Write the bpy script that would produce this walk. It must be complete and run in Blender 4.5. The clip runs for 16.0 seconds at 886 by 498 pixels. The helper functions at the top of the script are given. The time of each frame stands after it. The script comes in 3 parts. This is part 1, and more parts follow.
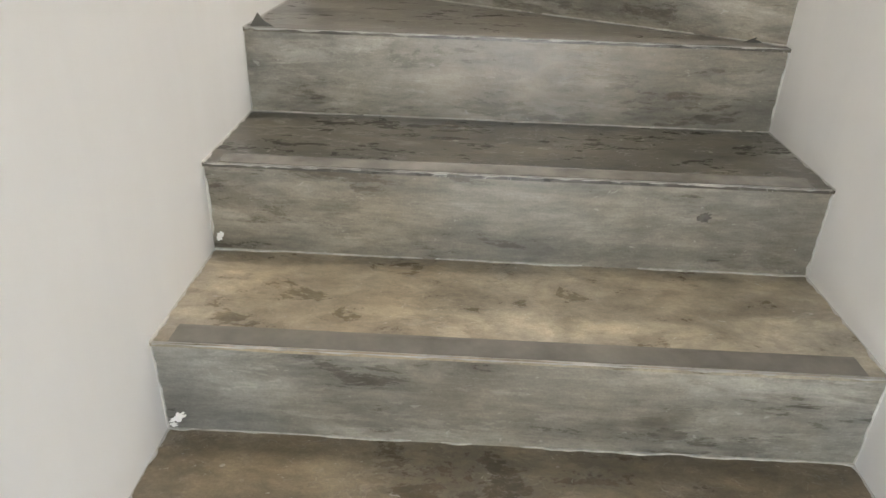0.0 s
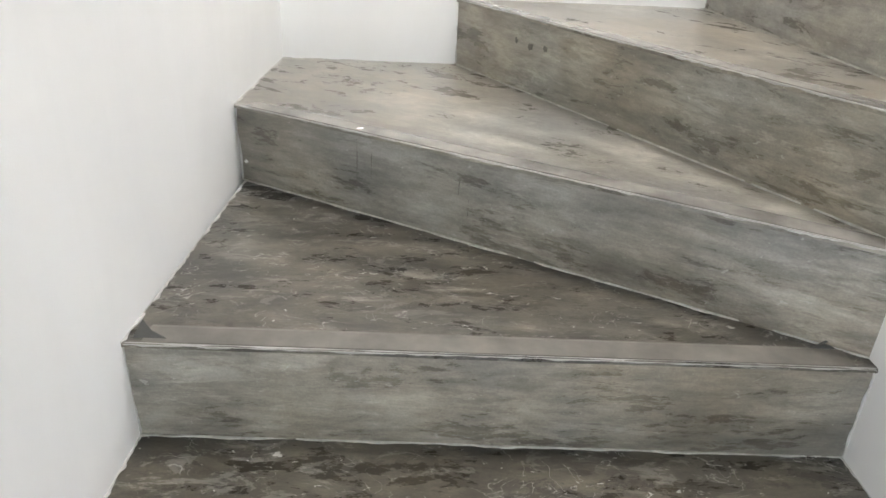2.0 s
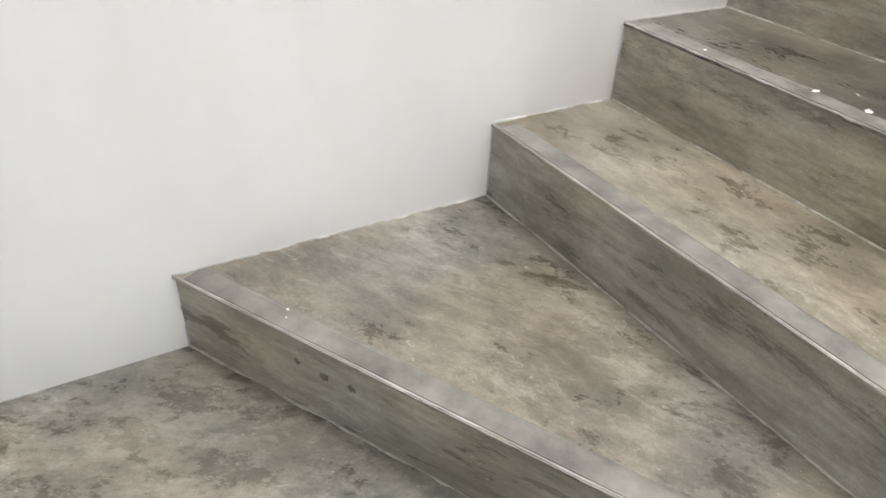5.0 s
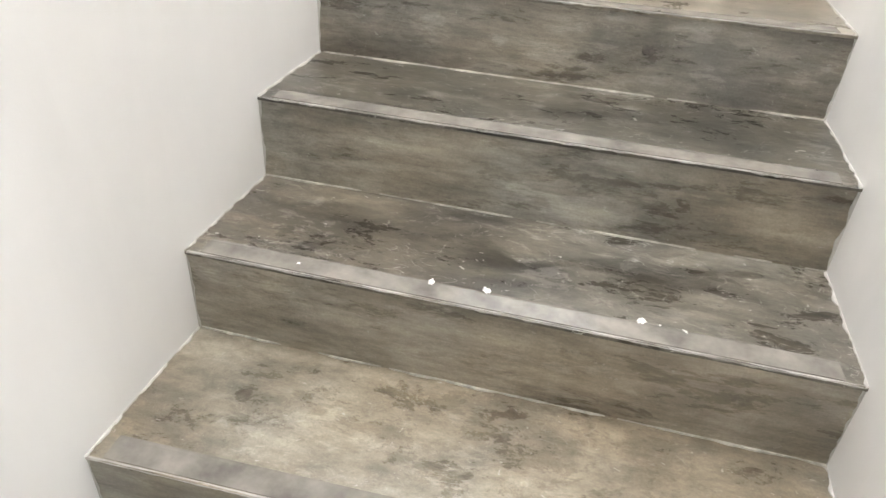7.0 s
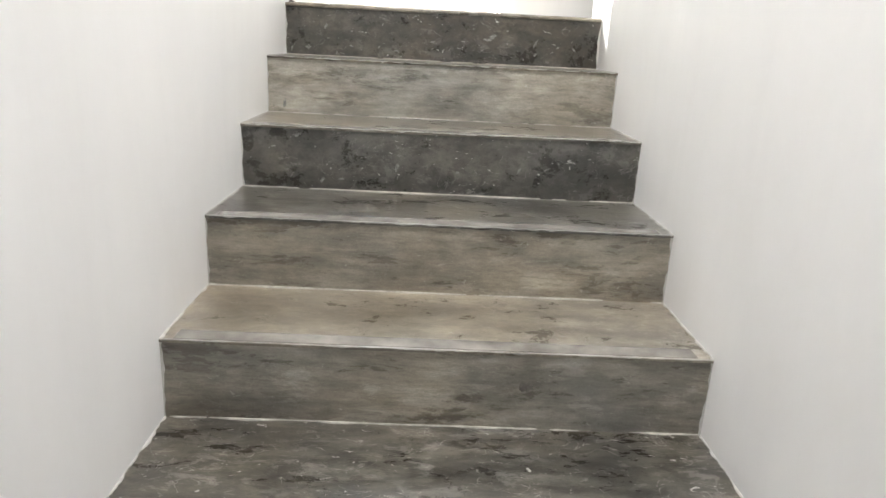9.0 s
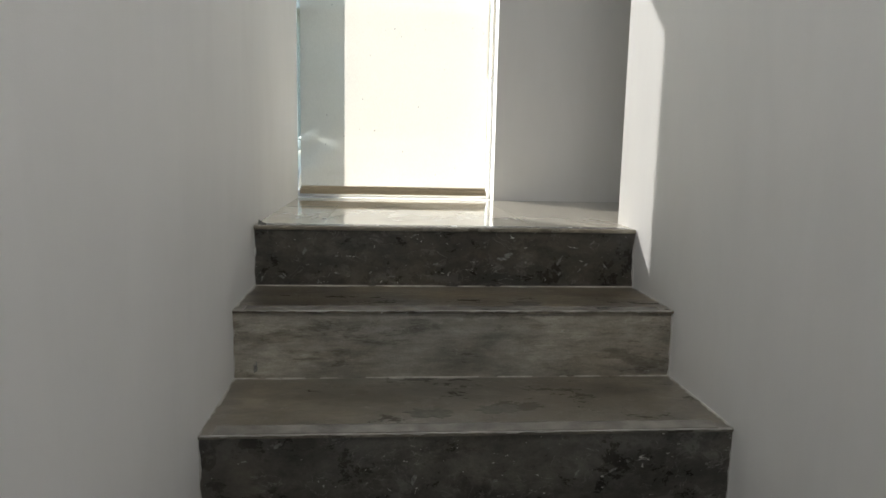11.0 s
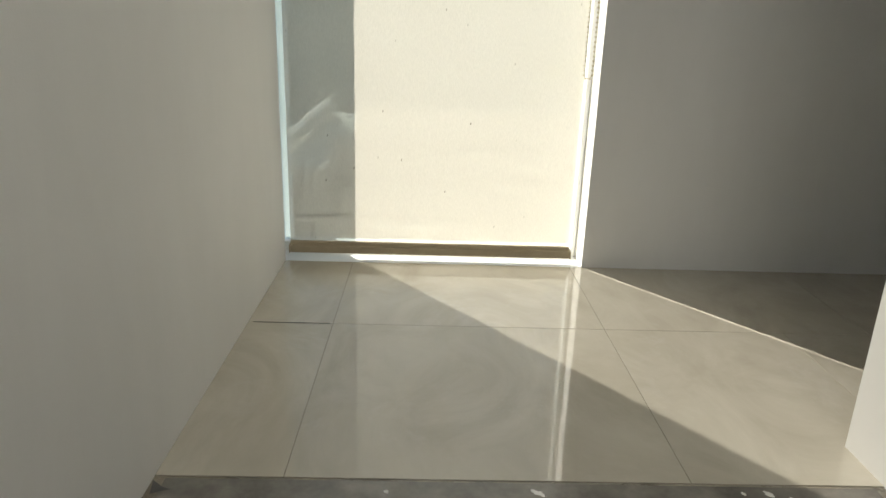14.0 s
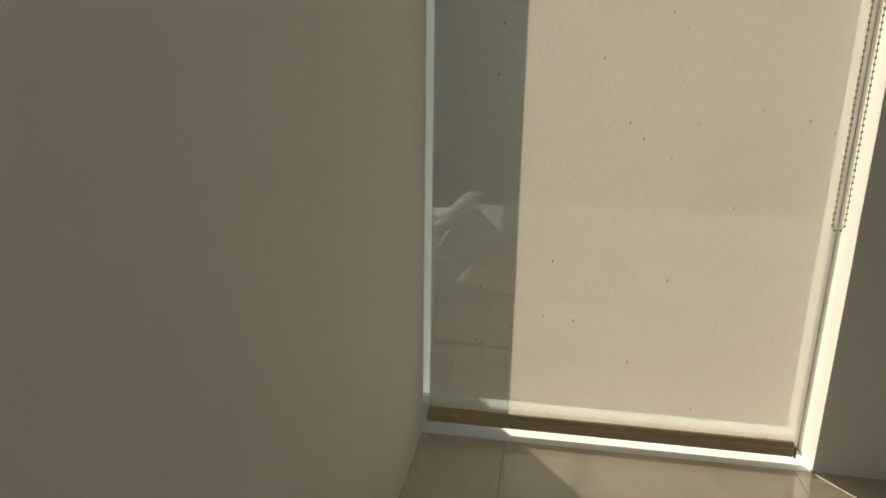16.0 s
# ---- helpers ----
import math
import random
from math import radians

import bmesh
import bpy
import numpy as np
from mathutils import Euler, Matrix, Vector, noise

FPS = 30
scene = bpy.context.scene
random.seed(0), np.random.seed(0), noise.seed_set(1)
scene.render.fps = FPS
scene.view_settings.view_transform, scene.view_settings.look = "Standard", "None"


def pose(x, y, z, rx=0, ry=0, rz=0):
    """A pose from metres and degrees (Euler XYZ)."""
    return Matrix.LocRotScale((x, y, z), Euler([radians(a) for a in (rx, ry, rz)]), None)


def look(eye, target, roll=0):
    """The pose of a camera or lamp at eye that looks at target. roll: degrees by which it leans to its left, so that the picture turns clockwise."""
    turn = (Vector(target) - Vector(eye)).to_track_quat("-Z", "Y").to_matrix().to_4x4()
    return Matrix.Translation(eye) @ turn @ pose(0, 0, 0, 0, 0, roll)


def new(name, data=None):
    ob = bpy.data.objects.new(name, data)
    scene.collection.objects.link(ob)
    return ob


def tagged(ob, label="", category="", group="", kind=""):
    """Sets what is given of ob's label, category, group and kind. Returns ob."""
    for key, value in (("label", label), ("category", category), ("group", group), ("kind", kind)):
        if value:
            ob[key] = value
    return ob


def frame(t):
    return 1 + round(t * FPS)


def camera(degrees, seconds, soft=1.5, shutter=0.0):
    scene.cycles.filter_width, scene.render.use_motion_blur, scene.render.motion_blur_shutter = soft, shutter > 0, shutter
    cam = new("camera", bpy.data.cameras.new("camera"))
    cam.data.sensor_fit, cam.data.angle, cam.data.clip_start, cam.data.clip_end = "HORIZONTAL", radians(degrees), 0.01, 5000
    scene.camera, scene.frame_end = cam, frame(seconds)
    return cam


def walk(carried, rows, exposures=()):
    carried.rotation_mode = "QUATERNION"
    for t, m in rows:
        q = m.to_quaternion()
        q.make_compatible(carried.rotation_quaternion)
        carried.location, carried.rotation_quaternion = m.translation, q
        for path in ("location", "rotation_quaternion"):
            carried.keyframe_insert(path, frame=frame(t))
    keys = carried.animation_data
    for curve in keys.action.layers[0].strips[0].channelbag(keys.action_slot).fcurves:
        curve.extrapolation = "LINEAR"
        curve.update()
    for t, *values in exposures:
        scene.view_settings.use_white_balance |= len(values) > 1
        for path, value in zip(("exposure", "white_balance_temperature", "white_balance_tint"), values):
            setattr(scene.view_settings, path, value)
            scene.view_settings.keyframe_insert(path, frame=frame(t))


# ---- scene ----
cam = camera(65.4, 16.0)
PATH = [
    (0, (0.472, -0.854, 0.828), (0.428, 0.907, -0.119), 2.0),
    (0.5, (0.452, -0.698, 0.859), (0.39, 1.083, -0.049), 3.7),
    (1, (0.387, -0.55, 1.008), (0.436, 1.241, 0.119), 0.5),
    (1.5, (0.424, -0.373, 1.024), (0.518, 1.412, 0.127), 2.7),
    (2, (0.463, -0.232, 1.146), (0.485, 1.553, 0.244), 2.4),
    (2.5, (0.43, -0.078, 1.176), (0.436, 1.732, 0.324), 3.6),
    (3, (0.379, 0.11, 1.326), (0.602, 1.841, 0.349), 4.1),
    (3.2, (0.375, 0.129, 1.343), (0.699, 1.85, 0.377), 5.3),
    (5.3, (0.416, 0.743, 1.758), (1.325, 2.081, 0.582), -0.2),
    (5.5, (0.417, 0.78, 1.779), (1.369, 2.099, 0.616), -3.9),
    (6, (0.501, 0.99, 1.818), (1.75, 2.096, 0.714), -3.1),
    (6.5, (0.573, 1.053, 1.945), (2.016, 1.837, 0.804), 0.6),
    (7, (0.621, 1.131, 1.969), (2.256, 1.496, 0.876), 3.6),
    (7.5, (0.646, 1.299, 2.109), (2.338, 1.11, 1.06), 2.8),
    (8, (0.645, 1.317, 2.199), (2.465, 1.12, 1.394), 2.4),
    (8.5, (0.765, 1.278, 2.205), (2.609, 1.091, 1.454), 4.9),
    (9, (0.852, 1.283, 2.225), (2.768, 1.221, 1.655), 3.0),
    (9.5, (1.051, 1.375, 2.273), (3.02, 1.322, 1.924), 1.8),
    (10, (1.17, 1.433, 2.418), (3.141, 1.325, 2.098), 1.6),
    (12.5, (2.096, 1.438, 2.722), (4.061, 1.188, 2.445), 2.0),
    (13, (2.304, 1.403, 2.823), (4.256, 1.239, 2.423), 4.8),
    (13.5, (2.414, 1.349, 2.876), (4.361, 1.377, 2.42), 0.2),
    (14, (2.634, 1.401, 3.017), (4.534, 1.349, 2.395), 1.9),
    (14.5, (2.72, 1.453, 3.075), (4.613, 1.41, 2.431), 1.7),
    (15, (2.942, 1.44, 3.127), (4.817, 1.618, 2.453), 0.8),
    (15.5, (3.029, 1.451, 3.236), (4.888, 1.771, 2.572), 0.5),
    (16, (3.12, 1.54, 3.225), (5.027, 1.842, 2.662), 1.0),
]
# (seconds, stops, kelvin, tint): the clip's camera darkens as it climbs towards the window
EXPOSURES = [
    (0.0, 3.75, 7100, 12), (0.5, 4.0, 7300, 13), (1.0, 3.95, 7100, 13), (1.5, 4.0, 6600, 12), (2.5, 3.95, 6450, 12), (3.0, 3.78, 6450, 12), (5.3, 3.68, 6400, 12), (6.0, 3.55, 6700, 12), (7.0, 3.78, 6600, 12), (8.0, 3.6, 6300, 12), (8.5, 3.42, 6300, 12),
    (9.0, 3.4, 6400, 12), (10.0, 2.15, 6400, 12), (12.5, 1.25, 6500, 6), (13.5, 1.32, 6900, 7), (14.5, 0.8, 6900, 6), (15.0, 0.65, 6600, 6), (15.5, 0.38, 8050, 8), (16.0, 0.06, 8100, 8),
]
walk(cam, [(t, look(eye, target, roll)) for t, eye, target, roll in PATH], EXPOSURES)

# ---- world, sun, large lights ----
SUN_TO = Vector((-1.0, -0.77, -0.96)).normalized()      # the way the sunlight goes
ELEV = math.asin(-SUN_TO.z)
world = bpy.data.worlds.new("daylight")
scene.world = world
world.use_nodes = True
wn = world.node_tree
sky = wn.nodes.new("ShaderNodeTexSky")
sky.sky_type, sky.sun_disc = "NISHITA", False
sky.sun_elevation, sky.sun_rotation = ELEV, math.atan2(-SUN_TO.x, -SUN_TO.y)
wn.links.new(sky.outputs[0], wn.nodes["Background"].inputs[0])
wn.nodes["Background"].inputs[1].default_value = 0.15
sun = new("sun", bpy.data.lights.new("sun", "SUN"))
sun.data.energy, sun.data.angle, sun.data.color = 5.6, radians(0.53), (1.0, 0.96, 0.90)
sun.matrix_world = look((8, 6, 10), Vector((8, 6, 10)) + SUN_TO)
# daylight in the doorway at the foot of the stairs
door_sky = new("doorway_daylight", bpy.data.lights.new("doorway_daylight", "AREA"))
door_sky.data.shape, door_sky.data.size, door_sky.data.size_y = "RECTANGLE", 0.5, 2.0
door_sky.data.energy, door_sky.data.color = 2.2, (0.95, 0.97, 1.0)
door_sky.matrix_world = look((0.74, -2.68, 0.5), (0.74, 0.0, 0.5))

# fill lamp added over the turn of the stairs, in an unseen ceiling opening
stair_fill = new("added_stair_fill", bpy.data.lights.new("added_stair_fill", "AREA"))
stair_fill.data.shape, stair_fill.data.size, stair_fill.data.size_y = "RECTANGLE", 1.0, 0.8
stair_fill.data.energy, stair_fill.data.color = 8.8, (1.0, 0.99, 0.98)
stair_fill.matrix_world = look((1.5, 1.1, 5.03), (1.5, 1.1, 0.0))

# ---- materials ----
def material(name):
    m = bpy.data.materials.new(name)
    m.use_nodes = True
    return m, m.node_tree, m.node_tree.nodes["Principled BSDF"]


def node(nt, kind, **inputs):
    n = nt.nodes.new(kind)
    for k, v in inputs.items():
        n.inputs[k.replace("_", " ")].default_value = v
    return n


def noise_tex(nt, vec, scale, detail=4.0, rough=0.55, distort=0.0):
    n = node(nt, "ShaderNodeTexNoise", Scale=scale, Detail=detail, Roughness=rough, Distortion=distort)
    nt.links.new(vec, n.inputs["Vector"])
    return n.outputs["Fac"]


def mapped(nt, vec, scale):
    n = node(nt, "ShaderNodeMapping", Scale=scale)
    nt.links.new(vec, n.inputs["Vector"])
    return n.outputs[0]


def ramp(nt, fac, stops):
    n = nt.nodes.new("ShaderNodeValToRGB")
    e = n.color_ramp.elements
    while len(e) < len(stops):
        e.new(0.5)
    for el, (p, c) in zip(e, stops):
        el.position = p
        el.color = (*c, 1) if isinstance(c, tuple) else (c, c, c, 1)
    nt.links.new(fac, n.inputs[0])
    return n.outputs[0]


def mix(nt, fac, a, b, mode="MIX"):
    n = nt.nodes.new("ShaderNodeMix")
    n.data_type, n.blend_type = "RGBA", mode
    for sock, v in ((n.inputs[0], fac), (n.inputs[6], a), (n.inputs[7], b)):
        if isinstance(v, bpy.types.NodeSocket):
            nt.links.new(v, sock)
        elif isinstance(v, tuple):
            sock.default_value = (*v, 1)
        else:
            sock.default_value = v
    return n.outputs[2]


def maths(nt, op, a, b):
    n = nt.nodes.new("ShaderNodeMath")
    n.operation = op
    for sock, v in zip(n.inputs, (a, b)):
        if isinstance(v, bpy.types.NodeSocket):
            nt.links.new(v, sock)
        else:
            sock.default_value = v
    return n.outputs[0]


def bump(nt, bsdf, height, strength, distance):
    n = node(nt, "ShaderNodeBump", Strength=strength, Distance=distance)
    nt.links.new(height, n.inputs["Height"])
    nt.links.new(n.outputs[0], bsdf.inputs["Normal"])


def shifted(nt):
    """Object coordinates, moved by a chance amount for each object."""
    tc, info = nt.nodes.new("ShaderNodeTexCoord"), nt.nodes.new("ShaderNodeObjectInfo")
    add = nt.nodes.new("ShaderNodeVectorMath")
    add.operation = "MULTIPLY_ADD"
    comb = nt.nodes.new("ShaderNodeCombineXYZ")
    for k in comb.inputs:
        nt.links.new(info.outputs["Random"], k)
    nt.links.new(comb.outputs[0], add.inputs[0])
    add.inputs[1].default_value = (37.0, 53.0, 71.0)
    nt.links.new(tc.outputs["Object"], add.inputs[2])
    return add.outputs[0], info


def concrete(name, stretch, flakes, scuffs, curls, speck, cloudy, fine, size, wispy):
    """Burnished cement screed: cloudy warm and cool greys, trowel streaks, crisp dark polish flakes, pale scuffs and hairlines. The object's colour is its tint."""
    m, nt, b = material(name)
    v, info = shifted(nt)
    vs = mapped(nt, v, stretch)
    cloud = noise_tex(nt, mapped(nt, v, (0.8, 1.2, 1.2)), 2.7, 6, 0.6, 0.5)
    hue = noise_tex(nt, v, 1.9, 3, 0.5, 0.4)
    streak = noise_tex(nt, vs, 9.0, 15, 0.74, 0.2)
    flake = noise_tex(nt, vs, 6.5 * size, 15, 0.70, 0.3)
    chip = noise_tex(nt, vs, 19.0 * size, 13, 0.72, 0.35)
    rub = noise_tex(nt, vs, 9.0 * size, 15, 0.73, 0.5)
    grain = noise_tex(nt, v, 240.0, 4, 0.7)
    col = ramp(nt, cloud, [(0.30, (0.165, 0.152, 0.128)), (0.5, (0.225, 0.214, 0.19)), (0.70, (0.30, 0.29, 0.265))])
    col = mix(nt, 1.0, col, ramp(nt, hue, [(0.36, (1.04, 0.99, 0.91)), (0.52, (1.0, 0.995, 0.97)), (0.64, (0.97, 1.0, 1.03))]), "MULTIPLY")
    col = mix(nt, 1.0, col, ramp(nt, streak, [(0.36, 0.62), (0.5, 1.0), (0.64, 1.36)]), "MULTIPLY")
    wisp = noise_tex(nt, mapped(nt, v, fine), 16.0, 13, 0.74, 0.25)
    col = mix(nt, 1.0, col, ramp(nt, wisp, [(0.38, 1.0 - wispy), (0.48, 1.0), (0.60, 1.0 + wispy)]), "MULTIPLY")
    pool = noise_tex(nt, mapped(nt, v, (0.75, 1.3, 1.3)), 5.2, 11, 0.64, 0.5)
    col = mix(nt, 1.0, col, ramp(nt, pool, [(0.40, 1.0 - cloudy), (0.5, 1.0), (0.61, 1.0 + cloudy)]), "MULTIPLY")
    lift = maths(nt, "MULTIPLY", ramp(nt, rub, [(0.545, 0.0), (0.575, 1.0)]), ramp(nt, noise_tex(nt, v, 3.3, 3, 0.5, 0.3), [(0.40, 0.15), (0.58, 1.0)]))
    deep = maths(nt, "MULTIPLY", ramp(nt, flake, [(0.445, 1.0), (0.48, 0.0)]), ramp(nt, noise_tex(nt, v, 2.4, 3, 0.5, 0.3), [(0.40, 0.2), (0.54, 1.0)]))
    col = mix(nt, maths(nt, "MULTIPLY", deep, flakes), col, mix(nt, 1.0, col, (0.50, 0.48, 0.44), "MULTIPLY"))
    pits = maths(nt, "MULTIPLY", ramp(nt, chip, [(0.42, 1.0), (0.455, 0.0)]), maths(nt, "MULTIPLY", flakes, ramp(nt, noise_tex(nt, v, 3.1, 4, 0.55, 0.3), [(0.42, 0.1), (0.60, 1.0)])))
    col = mix(nt, pits, col, mix(nt, 1.0, col, (0.58, 0.55, 0.5), "MULTIPLY"))
    col = mix(nt, 1.0, col, info.outputs["Color"], "MULTIPLY")
    col = mix(nt, maths(nt, "MULTIPLY", lift, scuffs), col, mix(nt, 0.35, mix(nt, 1.0, col, (1.7, 1.7, 1.68), "MULTIPLY"), (0.36, 0.35, 0.325)))
    line = ramp(nt, noise_tex(nt, mapped(nt, v, (1.0, 1.5, 1.5)), 12.0, 3, 0.5, 1.3), [(0.492, 0.0), (0.5, 1.0), (0.508, 0.0)])
    where = ramp(nt, noise_tex(nt, v, 16.0, 4, 0.6), [(0.50, 0.0), (0.57, 1.0)])
    col = mix(nt, maths(nt, "MULTIPLY", maths(nt, "MULTIPLY", line, where), curls), col, (0.52, 0.505, 0.47))
    dash = ramp(nt, noise_tex(nt, mapped(nt, v, (1.0, 1.8, 1.8)), 46.0, 3, 0.55, 1.0), [(0.69, 0.0), (0.715, 1.0)])
    col = mix(nt, maths(nt, "MULTIPLY", dash, speck), col, (0.66, 0.65, 0.61))
    col = mix(nt, 1.0, col, ramp(nt, grain, [(0.3, 0.86), (0.7, 1.13)]), "MULTIPLY")
    nt.links.new(col, b.inputs["Base Color"])
    rough = maths(nt, "SUBTRACT", ramp(nt, streak, [(0.36, 0.27), (0.64, 0.44)]), maths(nt, "MULTIPLY", deep, 0.08))
    nt.links.new(rough, b.inputs["Roughness"])
    h = maths(nt, "ADD", maths(nt, "MULTIPLY", streak, 0.7), maths(nt, "MULTIPLY", grain, 0.12))
    h = maths(nt, "SUBTRACT", h, maths(nt, "MULTIPLY", deep, 0.12))
    bump(nt, b, h, 0.32, 0.004)
    b.inputs["Coat Weight"].default_value, b.inputs["Coat Roughness"].default_value = 0.45, 0.3
    return m


RISER_MAT = concrete("burnished_cement_riser", (0.40, 1.0, 1.6), 0.5, 0.4, 0.10, 0.2, 0.20, (0.22, 1.0, 2.0), 1.8, 0.18)
TREAD_MAT = concrete("burnished_cement_tread", (0.75, 1.25, 1.0), 0.55, 0.4, 0.2, 0.3, 0.22, (0.6, 1.5, 1.0), 1.8, 0.16)
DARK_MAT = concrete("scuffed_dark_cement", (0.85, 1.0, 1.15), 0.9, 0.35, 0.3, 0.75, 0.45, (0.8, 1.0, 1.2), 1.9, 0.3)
TREAD_DARK = concrete("dark_cement_tread", (0.60, 1.4, 1.0), 1.0, 0.7, 0.55, 0.6, 0.42, (0.5, 1.7, 1.0), 2.3, 0.3)


def plain(name, colour, rough, metal=0.0, vary=0.06, scale=30.0, bumps=0.0):
    m, nt, b = material(name)
    v, info = shifted(nt)
    n = noise_tex(nt, v, scale, 5, 0.6)
    col = mix(nt, 1.0, colour, ramp(nt, n, [(0.3, 1.0 - vary), (0.7, 1.0 + vary)]), "MULTIPLY")
    nt.links.new(col, b.inputs["Base Color"])
    b.inputs["Roughness"].default_value, b.inputs["Metallic"].default_value = rough, metal
    if bumps:
        bump(nt, b, n, bumps, 0.003)
    return m


def wall_paint():
    m, nt, b = material("white_wall_paint")
    tc = nt.nodes.new("ShaderNodeTexCoord").outputs["Object"]
    big = noise_tex(nt, mapped(nt, tc, (1, 1, 0.45)), 1.6, 5, 0.55, 0.5)
    smear = noise_tex(nt, mapped(nt, tc, (1, 1, 0.25)), 7.0, 6, 0.6, 0.6)
    fine = noise_tex(nt, tc, 320.0, 3, 0.6)
    col = mix(nt, ramp(nt, big, [(0.35, 0.0), (0.7, 1.0)]), (0.78, 0.775, 0.76), (0.83, 0.825, 0.81))
    col = mix(nt, 1.0, col, ramp(nt, smear, [(0.3, 0.97), (0.6, 1.0)]), "MULTIPLY")
    nt.links.new(col, b.inputs["Base Color"])
    b.inputs["Roughness"].default_value = 0.6
    h = maths(nt, "ADD", fine, maths(nt, "MULTIPLY", smear, 2.0))
    bump(nt, b, h, 0.12, 0.002)
    return m


def tile_mat():
    m, nt, b = material("polished_porcelain_tile")
    v, info = shifted(nt)
    vein = noise_tex(nt, mapped(nt, v, (1.0, 1.6, 1.0)), 2.6, 7, 0.6, 1.8)
    fine = noise_tex(nt, v, 40.0, 4, 0.6)
    col = ramp(nt, vein, [(0.3, (0.45, 0.415, 0.345)), (0.52, (0.51, 0.475, 0.40)), (0.75, (0.56, 0.53, 0.455))])
    dust = ramp(nt, noise_tex(nt, v, 5.0, 8, 0.68, 0.8), [(0.55, 0.0), (0.75, 1.0)])
    col = mix(nt, maths(nt, "MULTIPLY", dust, 0.3), col, (0.66, 0.65, 0.62))
    nt.links.new(col, b.inputs["Base Color"])
    r = maths(nt, "ADD", maths(nt, "MULTIPLY", dust, 0.07), maths(nt, "MULTIPLY", fine, 0.03))
    nt.links.new(maths(nt, "ADD", r, 0.03), b.inputs["Roughness"])
    bump(nt, b, vein, 0.04, 0.002)
    return m


def blind_mat():
    """Open-weave sun-screen cloth: some light straight through, some scattered through, some back."""
    m, nt, b = material("screen_cloth")
    nt.nodes.remove(b)
    out = nt.nodes["Material Output"]
    tc = nt.nodes.new("ShaderNodeTexCoord").outputs["Object"]
    weave = noise_tex(nt, mapped(nt, tc, (1, 1.0, 0.12)), 900.0, 2, 0.5)
    cloud = noise_tex(nt, tc, 3.0, 5, 0.6)
    vor = nt.nodes.new("ShaderNodeTexVoronoi")
    vor.inputs["Scale"].default_value = 13.0
    vor.voronoi_dimensions = "2D"
    sep, com = nt.nodes.new("ShaderNodeSeparateXYZ"), nt.nodes.new("ShaderNodeCombineXYZ")
    nt.links.new(tc, sep.inputs[0])
    nt.links.new(maths(nt, "ADD", sep.outputs["Y"], maths(nt, "MULTIPLY", sep.outputs["Z"], 0.12)), com.inputs["X"])
    nt.links.new(maths(nt, "MULTIPLY", sep.outputs["Z"], 0.4), com.inputs["Y"])
    nt.links.new(com.outputs[0], vor.inputs["Vector"])
    fleck = ramp(nt, vor.outputs["Distance"], [(0.012, 0.8), (0.026, 0.0)])
    some = ramp(nt, noise_tex(nt, tc, 11.0, 2, 0.5), [(0.48, 0.0), (0.6, 1.0)])
    fleck = maths(nt, "MULTIPLY", fleck, some)
    col = mix(nt, cloud, (0.73, 0.695, 0.625), (0.77, 0.74, 0.67))
    col = mix(nt, 1.0, col, ramp(nt, weave, [(0.3, 0.92), (0.7, 1.05)]), "MULTIPLY")
    col = mix(nt, fleck, col, (0.12, 0.10, 0.07))
    diff, trans, clear = (nt.nodes.new("ShaderNodeBsdf" + k) for k in ("Diffuse", "Translucent", "Transparent"))
    nt.links.new(col, diff.inputs[0])
    nt.links.new(col, trans.inputs[0])
    m1, m2 = nt.nodes.new("ShaderNodeMixShader"), nt.nodes.new("ShaderNodeMixShader")
    m1.inputs[0].default_value, m2.inputs[0].default_value = 0.385, CLEAR
    nt.links.new(diff.outputs[0], m1.inputs[1])
    nt.links.new(trans.outputs[0], m1.inputs[2])
    nt.links.new(m1.outputs[0], m2.inputs[1])
    nt.links.new(clear.outputs[0], m2.inputs[2])
    nt.links.new(m2.outputs[0], out.inputs[0])
    return m


def glass_mat():
    m, nt, b = material("window_glass")
    nt.nodes.remove(b)
    gl, tr, mx = nt.nodes.new("ShaderNodeBsdfGlossy"), nt.nodes.new("ShaderNodeBsdfTransparent"), nt.nodes.new("ShaderNodeMixShader")
    gl.inputs["Roughness"].default_value = 0.02
    tr.inputs[0].default_value = (0.88, 0.95, 0.94, 1)
    fr = node(nt, "ShaderNodeFresnel", IOR=1.45)
    nt.links.new(fr.outputs[0], mx.inputs[0])
    nt.links.new(tr.outputs[0], mx.inputs[1])
    nt.links.new(gl.outputs[0], mx.inputs[2])
    nt.links.new(mx.outputs[0], nt.nodes["Material Output"].inputs[0])
    return m


CLEAR = 0.225
WALL = wall_paint()
TILE = tile_mat()
CLOTH = blind_mat()
GLASS = glass_mat()
GROUT = plain("grey_grout", (0.26, 0.24, 0.20), 0.85)
FRAME = plain("white_aluminium", (0.80, 0.82, 0.83), 0.35, 0.0, 0.02)
BAR = plain("beige_bar", (0.42, 0.35, 0.24), 0.45, 0.0, 0.05)
BEAD = plain("ivory_beads", (0.50, 0.44, 0.32), 0.35)
TAPE = plain("grey_edge_strip", (0.20, 0.187, 0.166), 0.24, 0.0, 0.42, 12.0, 0.1)
TAPE_BROWN = plain("brown_edge_strip", (0.15, 0.138, 0.118), 0.32, 0.0, 0.3, 14.0, 0.1)
WORN_HIGHLIGHT = plain("worn_step_edge_highlight", (0.36, 0.35, 0.325), 0.3, 0.0, 0.4, 16.0, 0.2)
TAPE_DARK = plain("dark_tape", (0.07, 0.068, 0.06), 0.5, 0.0, 0.15)
